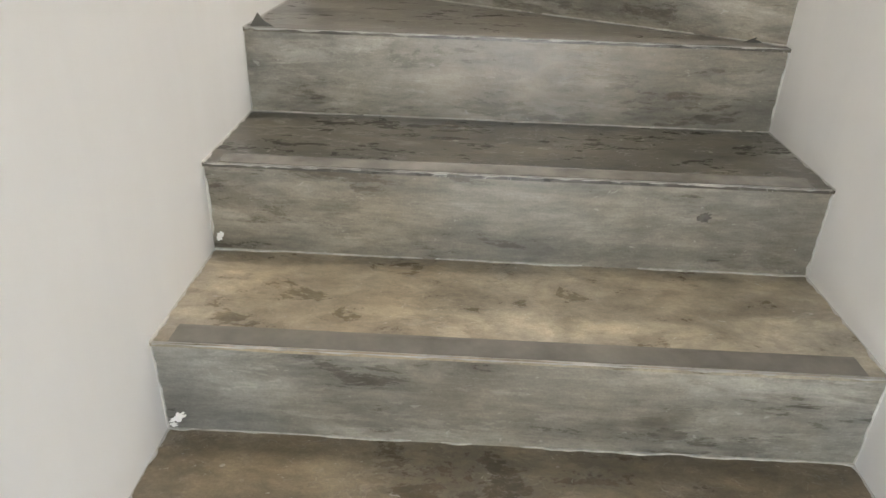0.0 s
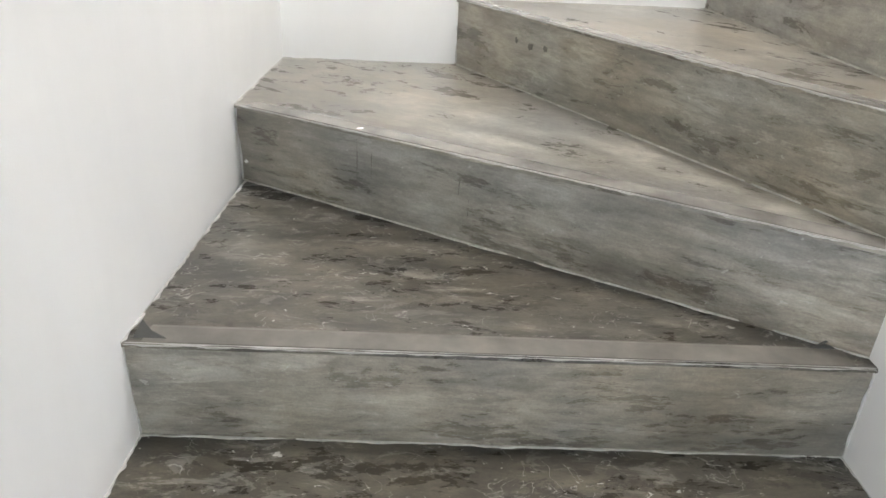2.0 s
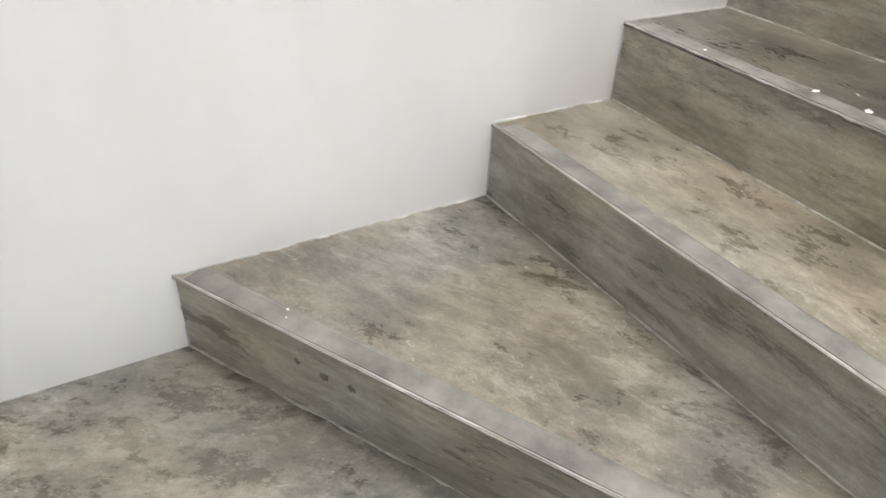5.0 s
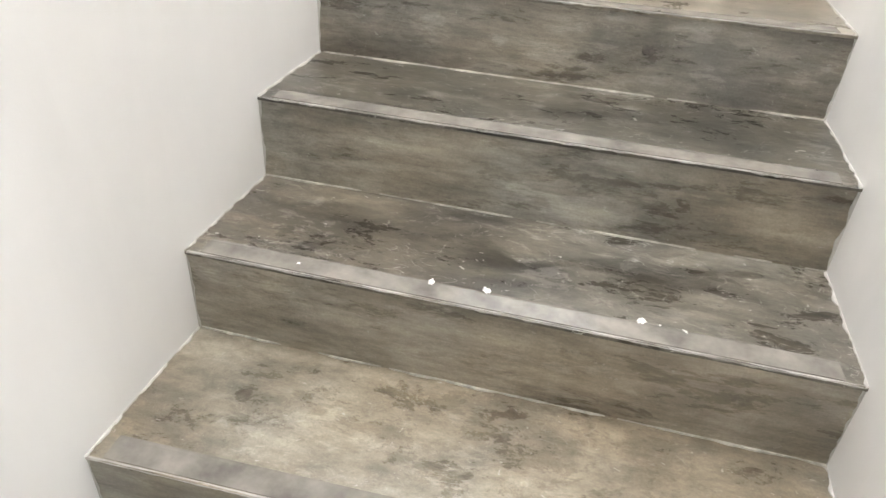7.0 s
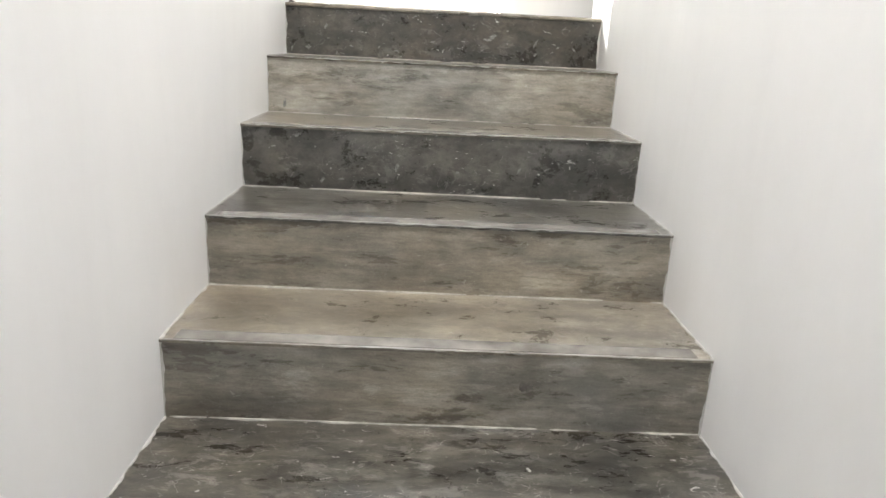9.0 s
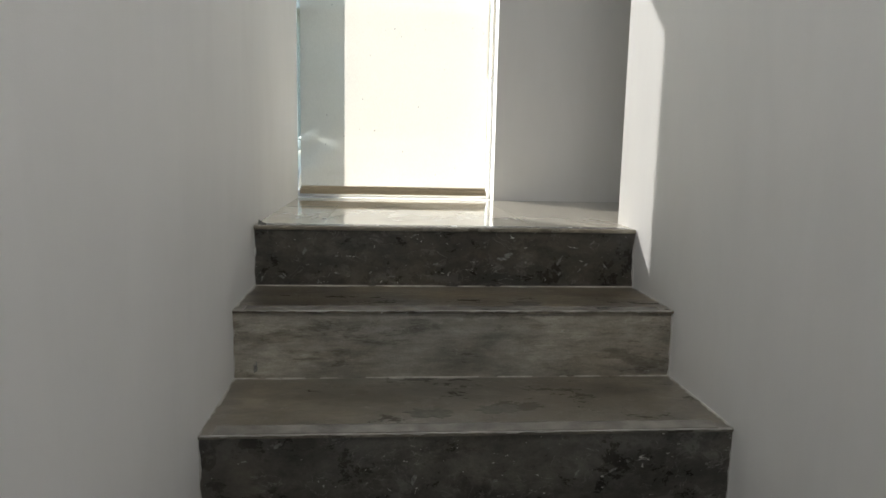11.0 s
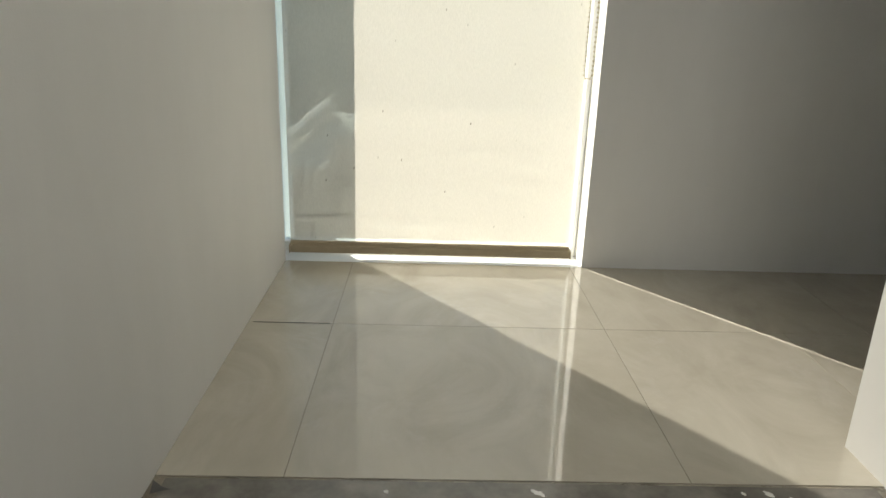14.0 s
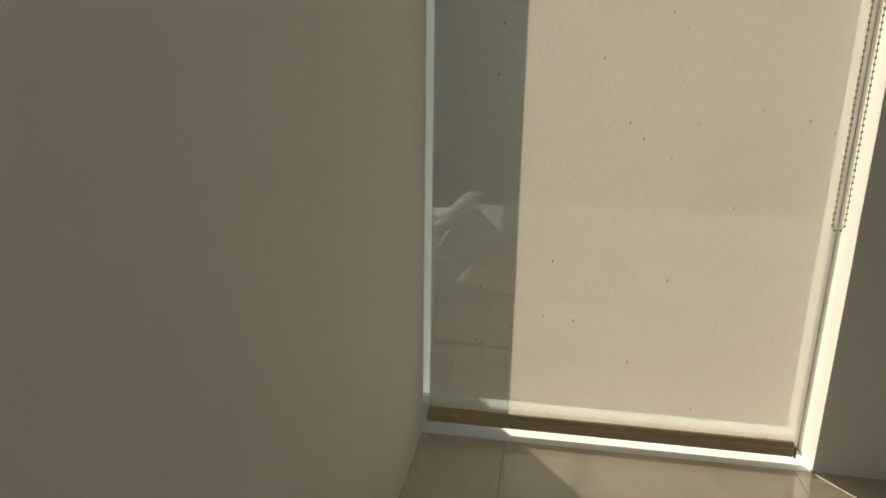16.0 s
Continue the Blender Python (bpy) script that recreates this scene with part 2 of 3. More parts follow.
PAINT = plain("paint_lap", (0.49, 0.48, 0.455), 0.65, 0.0, 0.1, 60.0, 0.3)
JOINT = plain("pale_joint", (0.43, 0.41, 0.36), 0.8, 0.0, 0.35, 45.0, 0.5)
SPLASH = plain("dried_paint", (0.78, 0.77, 0.74), 0.6)
SCRAPE = plain("chalky_scrape", (0.19, 0.187, 0.175), 0.7, 0.0, 0.6, 150.0, 0.3)
STAIN = plain("dark_oil_stain", (0.10, 0.092, 0.078), 0.4, 0.0, 0.4, 60.0)
CLAY = plain("clay_roof_tile", (0.155, 0.12, 0.092), 0.85, 0.0, 0.3, 9.0, 0.3)
MORTAR = plain("ridge_mortar", (0.50, 0.47, 0.42), 0.9, 0.0, 0.2)
RENDER = plain("weathered_render", (0.33, 0.325, 0.28), 0.9, 0.0, 0.2, 3.0, 0.2)
EARTH = plain("dry_ground", (0.22, 0.19, 0.14), 0.95, 0.0, 0.3, 1.5, 0.2)
BARK = plain("bark", (0.14, 0.11, 0.08), 0.9, 0.0, 0.3, 25.0, 0.5)
LEAF = plain("leaves", (0.13, 0.14, 0.025), 0.55, 0.0, 0.3, 12.0)


# ---- building helpers ----
def world_of(ob):
    return Matrix() if ob is None else world_of(ob.parent) @ ob.matrix_basis


def part(name, bm, mat, parent=None, label="", m=None):
    me = bpy.data.meshes.new(name)
    bmesh.ops.recalc_face_normals(bm, faces=bm.faces)
    bm.to_mesh(me)
    bm.free()
    me.materials.append(mat)
    ob = new(name, me)
    ob.parent = parent
    if m is not None:
        ob.matrix_basis = world_of(parent).inverted() @ m
    return tagged(ob, label)


def empty(name, at=(0, 0, 0)):
    ob = new(name)
    ob.location = at
    ob.matrix_basis = Matrix.Translation(at)
    return ob


def add_box(bm, lo, hi, bevel=0.0):
    c = [(a + b) / 2 for a, b in zip(lo, hi)]
    s = [b - a for a, b in zip(lo, hi)]
    made = bmesh.ops.create_cube(bm, size=1.0, matrix=Matrix.Translation(c) @ Matrix.Diagonal((*s, 1)))["verts"]
    if bevel:
        edges = list({e for v in made for e in v.link_edges})
        bmesh.ops.bevel(bm, geom=edges, offset=bevel, segments=2, affect="EDGES", profile=0.5)
    return bm


def boxes(*list_of):
    bm = bmesh.new()
    for lo, hi, *bev in list_of:
        add_box(bm, lo, hi, *bev)
    return bm


def setting(name, bm, mat, label):
    return tagged(part(name, bm, mat), label, name.split("_")[0], "", "structure")


# ---- plan ----
RISE = 0.18
XW, YN, XR, YR = 0.0, 1.81, 1.137, 0.663      # inner faces: lower left, upper left, lower right, upper right
XE, XOUT, YJ = 4.56, 4.91, 1.85                        # the window wall, inside and outside
TOP, CEIL, LOW = 13 * RISE, 4.95, -3 * RISE
END = 3.655                                   # where the upper right wall ends
WIN_R, WIN_TOP = 0.935, 4.38

setting("wall_west", boxes(((-0.15, -2.75, -0.7), (0, YN + 0.15, CEIL))), WALL, "smooth white painted plaster wall along the lower stair flight")
setting("wall_north", boxes(((0, YN, -0.7), (XE, YN + 0.15, CEIL))), WALL, "smooth white painted plaster wall along the upper stair flight")
setting("wall_core_lower", boxes(((XR, -2.75, -0.7), (XR + 0.12, YR, CEIL))), WALL, "white painted plaster wall beside the lower steps")
setting("wall_core_upper", boxes(((XR + 0.12, YR - 0.12, -0.7), (END, YR, CEIL))), WALL, "white painted plaster wall ending at the landing corner")
setting("wall_east", boxes(((XE, -3.1, -0.7), (4.705, WIN_R, CEIL)), ((4.705, -3.1, -0.7), (XOUT, WIN_R - 0.07, CEIL)), ((XE, WIN_R, -0.7), (4.705, YJ, TOP - 0.012)), ((4.705, WIN_R - 0.07, -0.7), (XOUT, YJ, TOP - 0.11)), ((XE, WIN_R, WIN_TOP), (4.705, YJ, CEIL)), ((4.705, WIN_R - 0.07, WIN_TOP), (XOUT, YJ, CEIL)), ((XE, YJ, -0.7), (XOUT, YN + 0.15, CEIL))), WALL,
        "white plaster wall with a tall floor-length window opening")
setting("wall_south", boxes(((0, -2.75, -0.7), (0.47, -2.6, CEIL)), ((1.01, -2.75, -0.7), (XR, -2.6, CEIL)), ((0.47, -2.75, 1.56), (1.01, -2.6, CEIL))), WALL,
        "white plaster wall with a doorway at the stair foot")
setting("wall_room_south", boxes(((XR + 0.12, -3.1, 2.0), (XE, -3.0, CEIL))), WALL, "white painted plaster wall closing the upper room")
# the capped ceiling opening is made up, to hold the added fill lamp
setting("ceiling", boxes(((-0.15, -3.1, CEIL), (XOUT, 0.7, CEIL + 0.1)), ((-0.15, 0.7, CEIL), (1.0, 1.5, CEIL + 0.1)), ((2.0, 0.7, CEIL), (XOUT, 1.5, CEIL + 0.1)), ((-0.15, 1.5, CEIL), (XOUT, YN + 0.15, CEIL + 0.1)), ((0.95, 0.65, CEIL + 0.1), (2.05, 1.55, CEIL + 0.14))), WALL, "plain white plaster ceiling over the stairwell")
setting("floor_lower", boxes(((0, -2.75, LOW - 0.15), (XR, -0.84, LOW))), TREAD_MAT, "grey burnished cement floor at the stair foot")
floor_upper = setting("floor_upper", boxes(((3.545, YR - 0.12, 2.12), (XE, YN, TOP - 0.0010)), ((XR + 0.12, -3.0, 2.12), (XE, YR - 0.12, TOP - 0.0010))), GROUT,
                      "glossy cream porcelain tile floor of the upper landing")

# ---- staircase ----
# each riser's nosing line from its left end to its right end
LINES = {k: ((0, y), (XR, y)) for k, y in ((-2, -0.84), (-1, -0.57), (0, -0.29), (1, 0.0), (2, 0.303), (3, 0.617))}
LINES[4] = ((0, 1.29), (XR, 0.640))
LINES[5] = ((0.497, YN), (1.147, YR))
LINES[6] = ((1.192, YN), (1.228, YR))
for k, x in ((7, 1.521), (8, 1.837), (9, 2.155), (10, 2.482), (11, 2.832), (12, 3.180), (13, 3.487)):
    LINES[k] = ((x, YN), (x, YR))
# tints of the cement: a brown, dark or plain tone set for each step
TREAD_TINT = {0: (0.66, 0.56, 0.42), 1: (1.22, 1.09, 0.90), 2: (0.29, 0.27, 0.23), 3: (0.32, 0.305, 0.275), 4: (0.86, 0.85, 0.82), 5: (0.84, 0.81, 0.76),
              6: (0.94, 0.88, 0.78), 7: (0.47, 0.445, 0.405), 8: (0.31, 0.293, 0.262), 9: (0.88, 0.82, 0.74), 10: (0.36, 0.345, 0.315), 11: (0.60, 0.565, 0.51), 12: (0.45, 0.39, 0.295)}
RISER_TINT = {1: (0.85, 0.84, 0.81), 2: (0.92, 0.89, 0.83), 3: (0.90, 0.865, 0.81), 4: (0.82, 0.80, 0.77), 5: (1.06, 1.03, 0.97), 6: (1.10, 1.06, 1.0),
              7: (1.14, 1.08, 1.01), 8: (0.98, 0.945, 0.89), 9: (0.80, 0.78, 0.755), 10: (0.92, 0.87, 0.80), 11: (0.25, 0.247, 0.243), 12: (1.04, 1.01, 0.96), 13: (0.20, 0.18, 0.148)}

stairs = tagged(empty("staircase", (0.57, 0, LOW)), "burnished grey cement winder staircase between white walls", "staircase", "", "structure")


def step_frame(k):
    (ax, ay), (bx, by) = LINES[k]
    d = Vector((bx - ax, by - ay, 0))
    return Matrix.Translation((ax, ay, k * RISE)) @ Matrix.Rotation(math.atan2(d.y, d.x), 4, "Z"), d.length


def rag(x, seed, scale=30.0):
    return noise.noise((x * scale, seed * 7.13, 0.5)) + 0.5 * noise.noise((x * scale * 3.1, seed * 3.7, 4.5))


def ribbon(bm, start, along, side, up, length, width, thick, seed, scale=30.0, step=0.008):
    """A thin strip with a ragged outer edge, lying on a surface."""
    n = max(4, int(length / step))
    rows = []
    for i in range(n + 1):
        x = length * i / n
        w = max(0.0005, width * (0.8 + 1.5 * rag(x, seed, scale))) if scale > 1 else width
        p = Vector(start) + Vector(along) * x
        rows.append([bm.verts.new(q) for q in (p, p + Vector(side) * w, p + Vector(side) * w * 0.85 + Vector(up) * thick, p + Vector(up) * thick)])
    for a, b in zip(rows, rows[1:]):
        for j in range(4):
            bm.faces.new((a[j], a[(j + 1) % 4], b[(j + 1) % 4], b[j]))
    return bm


def make_riser(k):
    m, w = step_frame(k)
    bm = bmesh.new()
    nx, nz = 60, 8
    h0, h1 = -RISE, -0.0065
    grid = []
    for i in range(nx + 1):
        x = w * i / nx
        col = []
        for j in range(nz + 1):
            z = h0 + (h1 - h0) * j / nz
            y = 0.005 + 0.0018 * noise.noise((x * 4, z * 9, k * 3.3)) + 0.0007 * noise.noise((x * 25, z * 25, k))
            col.append(bm.verts.new((x, y, z)))
        grid.append(col)
    for a, b in zip(grid, grid[1:]):
        for j in range(nz):
            bm.faces.new((a[j], b[j], b[j + 1], a[j + 1]))
    rim = [e for e in bm.edges if e.is_boundary]
    out = bmesh.ops.extrude_edge_only(bm, edges=rim)["geom"]
    back = [v for v in out if isinstance(v, bmesh.types.BMVert)]
    for v in back:
        v.co.y = 0.09
    bmesh.ops.contextual_create(bm, geom=[e for e in bm.edges if e.is_boundary])
    for f in bm.faces:
        f.smooth = False
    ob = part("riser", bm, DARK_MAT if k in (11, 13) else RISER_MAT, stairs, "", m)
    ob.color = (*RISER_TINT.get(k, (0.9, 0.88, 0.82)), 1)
    if k >= 1:
        bm = bmesh.new()
        for x, s in ((0.0, 1), (w, -1)):
            ribbon(bm, (x, 0.0050, -RISE), (0, 0, 1), (s, 0, 0), (0, -1, 0), RISE - 0.007, 0.0036, 0.0022, k * 2.3 + s, 19.0, 0.004)
        part("paint_edge", bm, PAINT, ob, "ragged white wall paint lapping the cement", m)
        bm = bmesh.new()
        ribbon(bm, (0, 0.006, -RISE), (1, 0, 0), (0, -1, 0), (0, 0, 1), w, 0.0036, 0.003, k * 1.7, 14.0)
        part("joint_line", bm, JOINT, ob, "pale cement joint", m)
    return ob


def make_tread(k):
    m, w = step_frame(k)
    inv = m.inverted()
    z = k * RISE
    (ax, ay), (bx, by) = LINES[k]
    (cx, cy), (dx, dy) = LINES[k + 1]
    poly = [(ax, ay), (bx, by)]
    if k == 4:
        poly += [(XR, YR)]
    poly += [(dx, dy), (cx, cy)]
    if k == 4:
        poly += [(0, YN)]
    pts = [inv @ Vector((x, y, z)) for x, y in poly]
    # run the back under the next riser
    nx_dir = (inv.to_3x3() @ (step_frame(k + 1)[0].to_3x3() @ Vector((0, 1, 0)))) * 0.02
    for p, q in zip(pts, poly):
        if q in ((dx, dy), (cx, cy)):
            p += nx_dir
    bm = bmesh.new()
    front = [bm.verts.new((w * i / 70, 0.0016 * rag(w * i / 70, k, 5.0), 0.0)) for i in range(71)]
    rest = [bm.verts.new((p.x, p.y, 0.0)) for p in pts[2:]]
    top = bm.faces.new(front + rest)
    out = bmesh.ops.extrude_face_region(bm, geom=[top])["geom"]
    for v in out:
        if isinstance(v, bmesh.types.BMVert):
            v.co.z -= 0.007
    edges = [e for e in bm.edges if all(v.co.y < 0.01 and v.co.z > -0.001 for v in e.verts) and abs(e.verts[0].co.x - e.verts[1].co.x) > 0.001]
    bmesh.ops.bevel(bm, geom=edges, offset=0.003, segments=3, affect="EDGES", profile=0.5)
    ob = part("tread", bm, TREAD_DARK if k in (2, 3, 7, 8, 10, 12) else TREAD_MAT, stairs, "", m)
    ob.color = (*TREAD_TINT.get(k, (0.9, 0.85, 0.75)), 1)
    if k < 0:
        return
    bm = bmesh.new()
    wide = 0.054
    ribbon(bm, (0.028, 0.006, 0), (1, 0, 0), (0, 1, 0), (0, 0, 1), w - 0.06, wide - 0.006, 0.0012, 0.0, 0.0001, 0.05)
    part("edge_strip", bm, TAPE_BROWN if k in (1, 3) else TAPE, ob, "smooth grey strip along the step edge", m)
    # pale ribbons: the worn nosing and the highlight along it, painted as colour
    bm = bmesh.new()
    ribbon(bm, (0.004, 0.0045, -0.0005), (1, 0, 0), (0, -1, 0), (0, 0, 1), w - 0.008, 0.0030, 0.0010, k * 4.4, 12.0, 0.008)
    ribbon(bm, (0.004, -0.0008, 0.0004), (1, 0, 0), (0, 0, -1), (0, -1, 0), w - 0.008, 0.0022, 0.0010, k * 6.1, 40.0, 0.006)
    part("worn_edge", bm, WORN_HIGHLIGHT, ob, "worn step edge with its highlight painted pale", m)
    bm = bmesh.new()
    for a, b in ((pts[0], pts[-1]), (pts[1], pts[2])) if k != 4 else ((pts[0], pts[-1]), (pts[-1], pts[-2])):
        d = b - a
        if d.length < 0.08:
            continue
        d2 = d.normalized()
        mid = sum(pts, Vector()) / len(pts)
        s = Vector((-d2.y, d2.x, 0))
        if (mid - a).dot(s) < 0:
            s = -s
        ribbon(bm, a, d2, s, (0, 0, 1), d.length, 0.0036, 0.002, k * 5.1 + a.x, 38.0, 0.004)
    if bm.verts:
        part("paint_edge", bm, PAINT, ob, "ragged white wall paint lapping the cement", m)
    else:
        bm.free()


for k in range(-2, 14):
    make_riser(k)
for k in range(-2, 13):
    make_tread(k)
# the edge of the landing above the last riser
m13, w13 = step_frame(13)
bm = boxes(((0, -0.002, -0.012), (w13, 0.058, 0.0), 0.003), ((0, 0.012, -0.2), (w13, 0.058, -0.010)))
edge = part("landing_edge", bm, TREAD_MAT, stairs, "cement landing edge", m13)
edge.color = (0.85, 0.8, 0.7, 1)
part("edge_strip", boxes(((0.02, 0.004, 0.0), (w13 - 0.02, 0.05, 0.0012))), TAPE, edge, "smooth grey strip along the landing edge", m13)

# ---- window ----
window = tagged(empty("window_1", (4.63, 1.37, TOP)), "tall floor-length window with white aluminium frame", "window", "", "structure")
FX0, FX1 = 4.655, 4.705
for lo, hi in (((FX0, 1.836, TOP), (FX1, YJ - 0.001, WIN_TOP)), ((FX0, WIN_R + 0.001, TOP), (FX1, 0.950, WIN_TOP)),
               ((FX0, 0.950, TOP), (FX1, 1.836, TOP + 0.028)), ((FX0, 0.950, WIN_TOP - 0.035), (FX1, 1.836, WIN_TOP))):
    part("window_frame", boxes((lo, hi, 0.003)), FRAME, window, "", Matrix())
pane = part("pane", boxes(((4.677, 0.946, TOP + 0.016), (4.682, 1.840, WIN_TOP - 0.03))), GLASS, window, "clear glass", Matrix())
pane.visible_shadow = False
part("window_sill", boxes(((XE + 0.003, WIN_R + 0.001, TOP - 0.012), (4.704, YJ - 0.001, TOP - 0.001), 0.002)), FRAME, window, "pale sill", Matrix())

# ---- roller blind ----
BX = 4.595
blind = tagged(empty("roller_blind", (BX, 1.39, TOP + 0.016)), "cream open-weave roller blind drawn nearly to the floor", "blind")
B0, B1 = 0.969, 1.800
bm = bmesh.new()
ny, nz = 12, 40
g = [[bm.verts.new((BX + 0.0012 * noise.noise((i * 0.4, j * 0.2, 3)), B0 + (B1 - B0) * i / ny, TOP + 0.04 + (WIN_TOP - 0.04 - TOP - 0.04) * j / nz)) for j in range(nz + 1)] for i in range(ny + 1)]
for a, b in zip(g, g[1:]):
    for j in range(nz):
        bm.faces.new((a[j], b[j], b[j + 1], a[j + 1])).smooth = True
part("fabric", bm, CLOTH, blind, "cream screen cloth with tiny dark flecks", Matrix())


def rod(bm, a, b, r, seg=16):
    d = Vector(b) - Vector(a)
    m = Matrix.Translation((Vector(a) + Vector(b)) / 2) @ d.to_track_quat("Z", "Y").to_matrix().to_4x4()
    bmesh.ops.create_cone(bm, cap_ends=True, segments=seg, radius1=r, radius2=r, depth=d.length, matrix=m)
    return bm


bm = boxes(((BX - 0.011, B0 - 0.002, TOP + 0.016), (BX + 0.011, B1 + 0.001, TOP + 0.040), 0.005), ((BX - 0.006, B0, TOP + 0.038), (BX + 0.006, B1, TOP + 0.052), 0.003))
bar = part("bottom_bar", bm, BAR, blind, "beige weighted bottom bar", Matrix())
for y in (B0 - 0.003, B1 + 0.002):
    part("end_cap", boxes(((BX - 0.012, y - 0.002, TOP + 0.015), (BX + 0.012, y + 0.002, TOP + 0.041), 0.0015)), BAR, bar, "", Matrix())
part("roller", rod(bmesh.new(), (BX, B0 - 0.02, WIN_TOP - 0.04), (BX, B1 + 0.008, WIN_TOP - 0.04), 0.02), FRAME, blind, "white roller tube", Matrix())
part("bracket", boxes(((BX - 0.025, WIN_R, WIN_TOP - 0.075), (BX + 0.025, WIN_R + 0.028, WIN_TOP), 0.003)), FRAME, blind, "", Matrix())
# the bead chain: two strands and the loop below
bm = bmesh.new()
CY, CZ, CR = 0.964, 2.893, 0.011
pts = []
L = WIN_TOP - 0.05 - CZ
n = int(L / 0.0125)
pts += [(CY + CR, CZ + L * (1 - j / n)) for j in range(n)]
pts += [(CY + CR * math.cos(a), CZ - CR * math.sin(a)) for a in (0, math.pi / 3, 2 * math.pi / 3, math.pi)]
pts += [(CY - CR, CZ + L * (j + 1) / n) for j in range(n)]
CXS = [BX - 0.012] * len(pts)
for (y, z), x in zip(pts, CXS):
    bmesh.ops.create_icosphere(bm, subdivisions=1, radius=0.0034, matrix=Matrix.Translation((x, y, z)))
part("bead_chain", bm, BEAD, blind, "ivory plastic bead pull chain", Matrix())
bm = bmesh.new()
for (y, z), (y2, z2) in zip(pts, pts[1:]):
    rod(bm, (BX - 0.012, y, z), (BX - 0.012, y2, z2), 0.0009, 5)
part("cord", bm, BEAD, blind, "", Matrix())

# ---- outside ----
setting("ground", boxes(((-1500, -1500, -0.95), (1500, 1500, -0.75))), EARTH, "dry brown ground around the house")
house = tagged(empty("neighbour_house", (9.5, 1.0, -0.75)), "weathered grey rendered house beyond a clay tile roof", "house")
part("wall", boxes(((9.0, -6, -0.75), (14, 9, 3.9))), RENDER, house, "", Matrix())
part("roof", boxes(((8.7, -6.3, 3.9), (14.3, 9.3, 4.05), 0.02)), MORTAR, house, "flat roof slab", Matrix())
lean = tagged(empty("tiled_roof", (5.5, 1.8, 1.9)), "brown clay tiled roof with a mortared hip", "roof")
SL = math.atan(0.45)
roof_m = Matrix.Translation((4.93, 1.0, 2.2)) @ Matrix.Rotation(-SL, 4, "Y")


def hip(y):
    """How far up the slope the roof reaches at y."""
    return max(0.0, (5.68 + (1.957 - max(y, 1.85)) * 1.84 - 4.93) / math.cos(SL))


bm = bmesh.new()
edge_pts = [(0, -2.6), (hip(1.0), -2.6), (hip(1.85), 0.85), (hip(2.35), 1.35), (0, 1.35)]
f = bm.faces.new([bm.verts.new((x, y, -0.02)) for x, y in edge_pts])
for v in bmesh.ops.extrude_face_region(bm, geom=[f])["geom"]:
    if isinstance(v, bmesh.types.BMVert):
        v.co.z -= 0.12
part("deck", bm, MORTAR, lean, "", roof_m)
part("support_wall", boxes(((4.98, -1.55, -0.75), (5.1, 2.3, 2.06))), RENDER, lean, "", Matrix())
bm = boxes(((0, 0.004, 0), (0.30, 0.166, 0.014), 0.004))
first = part("roof_tile", bm, CLAY, lean, "", roof_m)
for r in range(12):
    for c in range(-15, 8):
        y = c * 0.17 + (0.085 if r % 2 else 0) - 0.04
        if y < -2.6 or r * 0.24 + 0.30 > hip(1.0 + y + 0.17):
            continue
        t = new("roof_tile", first.data)
        t.parent = lean
        t.matrix_basis = lean.matrix_basis.inverted() @ roof_m @ Matrix.Translation((r * 0.24, y, 0.012)) @ Matrix.Rotation(radians(1.6), 4, "Y") @ Matrix.Rotation(radians(random.uniform(-1, 1)), 4, "Z")
a, b = roof_m @ Vector((hip(2.35), 1.35, 0.02)), roof_m @ Vector((hip(1.85), 0.85, 0.02))
n = 6
for i in range(n):
    p, q = a.lerp(b, i / n), a.lerp(b, (i + 0.96) / n)
    part("hip_tile", rod(bmesh.new(), p, q, 0.028 + 0.006 * (i % 2), 10), MORTAR, lean, "", Matrix())

garden_wall = tagged(empty("garden_wall", (6.7, 2.7, -0.75)), "grey rendered garden wall with a white coping", "wall")
part("wall", boxes(((6.62, 2.12, -0.75), (6.76, 3.3, 2.28))), RENDER, garden_wall, "", Matrix())
part("coping", boxes(((6.59, 2.09, 2.28), (6.79, 3.33, 2.38), 0.006)), FRAME, garden_wall, "white coping slab", Matrix())

tree = tagged(empty("tree", (7.6, 0.15, -0.75)), "small tree with yellow-green leaves outside the window", "tree")
bm = bmesh.new()
for (p, q, r1, r2) in (((7.6, 0.15, -0.75), (7.62, 0.17, 1.6), 0.07, 0.05), ((7.62, 0.17, 1.55), (7.5, 0.0, 2.9), 0.045, 0.015), ((7.62, 0.17, 1.5), (7.8, 0.4, 2.8), 0.04, 0.012), ((7.6, 0.16, 1.3), (7.4, 0.35, 2.4), 0.03, 0.01)):
    d = Vector(q) - Vector(p)
    bmesh.ops.create_cone(bm, cap_ends=True, segments=10, radius1=r1, radius2=r2, depth=d.length,
                          matrix=Matrix.Translation((Vector(p) + Vector(q)) / 2) @ d.to_track_quat("Z", "Y").to_matrix().to_4x4())
part("trunk", bm, BARK, tree, "", Matrix())
bm = bmesh.new()
for i in range(500):
    c = Vector((7.6, 0.15, 2.5)) + Vector((random.gauss(0, 0.28), random.gauss(0, 0.24), random.gauss(0, 0.42)))
    mm = Matrix.Translation(c) @ Euler([random.uniform(0, 6.3) for _ in range(3)]).to_matrix().to_4x4()
    l, wd = random.uniform(0.06, 0.11), random.uniform(0.015, 0.028)
    vs = [bm.verts.new(mm @ Vector(p)) for p in ((0, 0, 0), (l * 0.45, wd, 0.006), (l, 0, -0.01), (l * 0.45, -wd, 0.006))]
    bm.faces.new(vs)
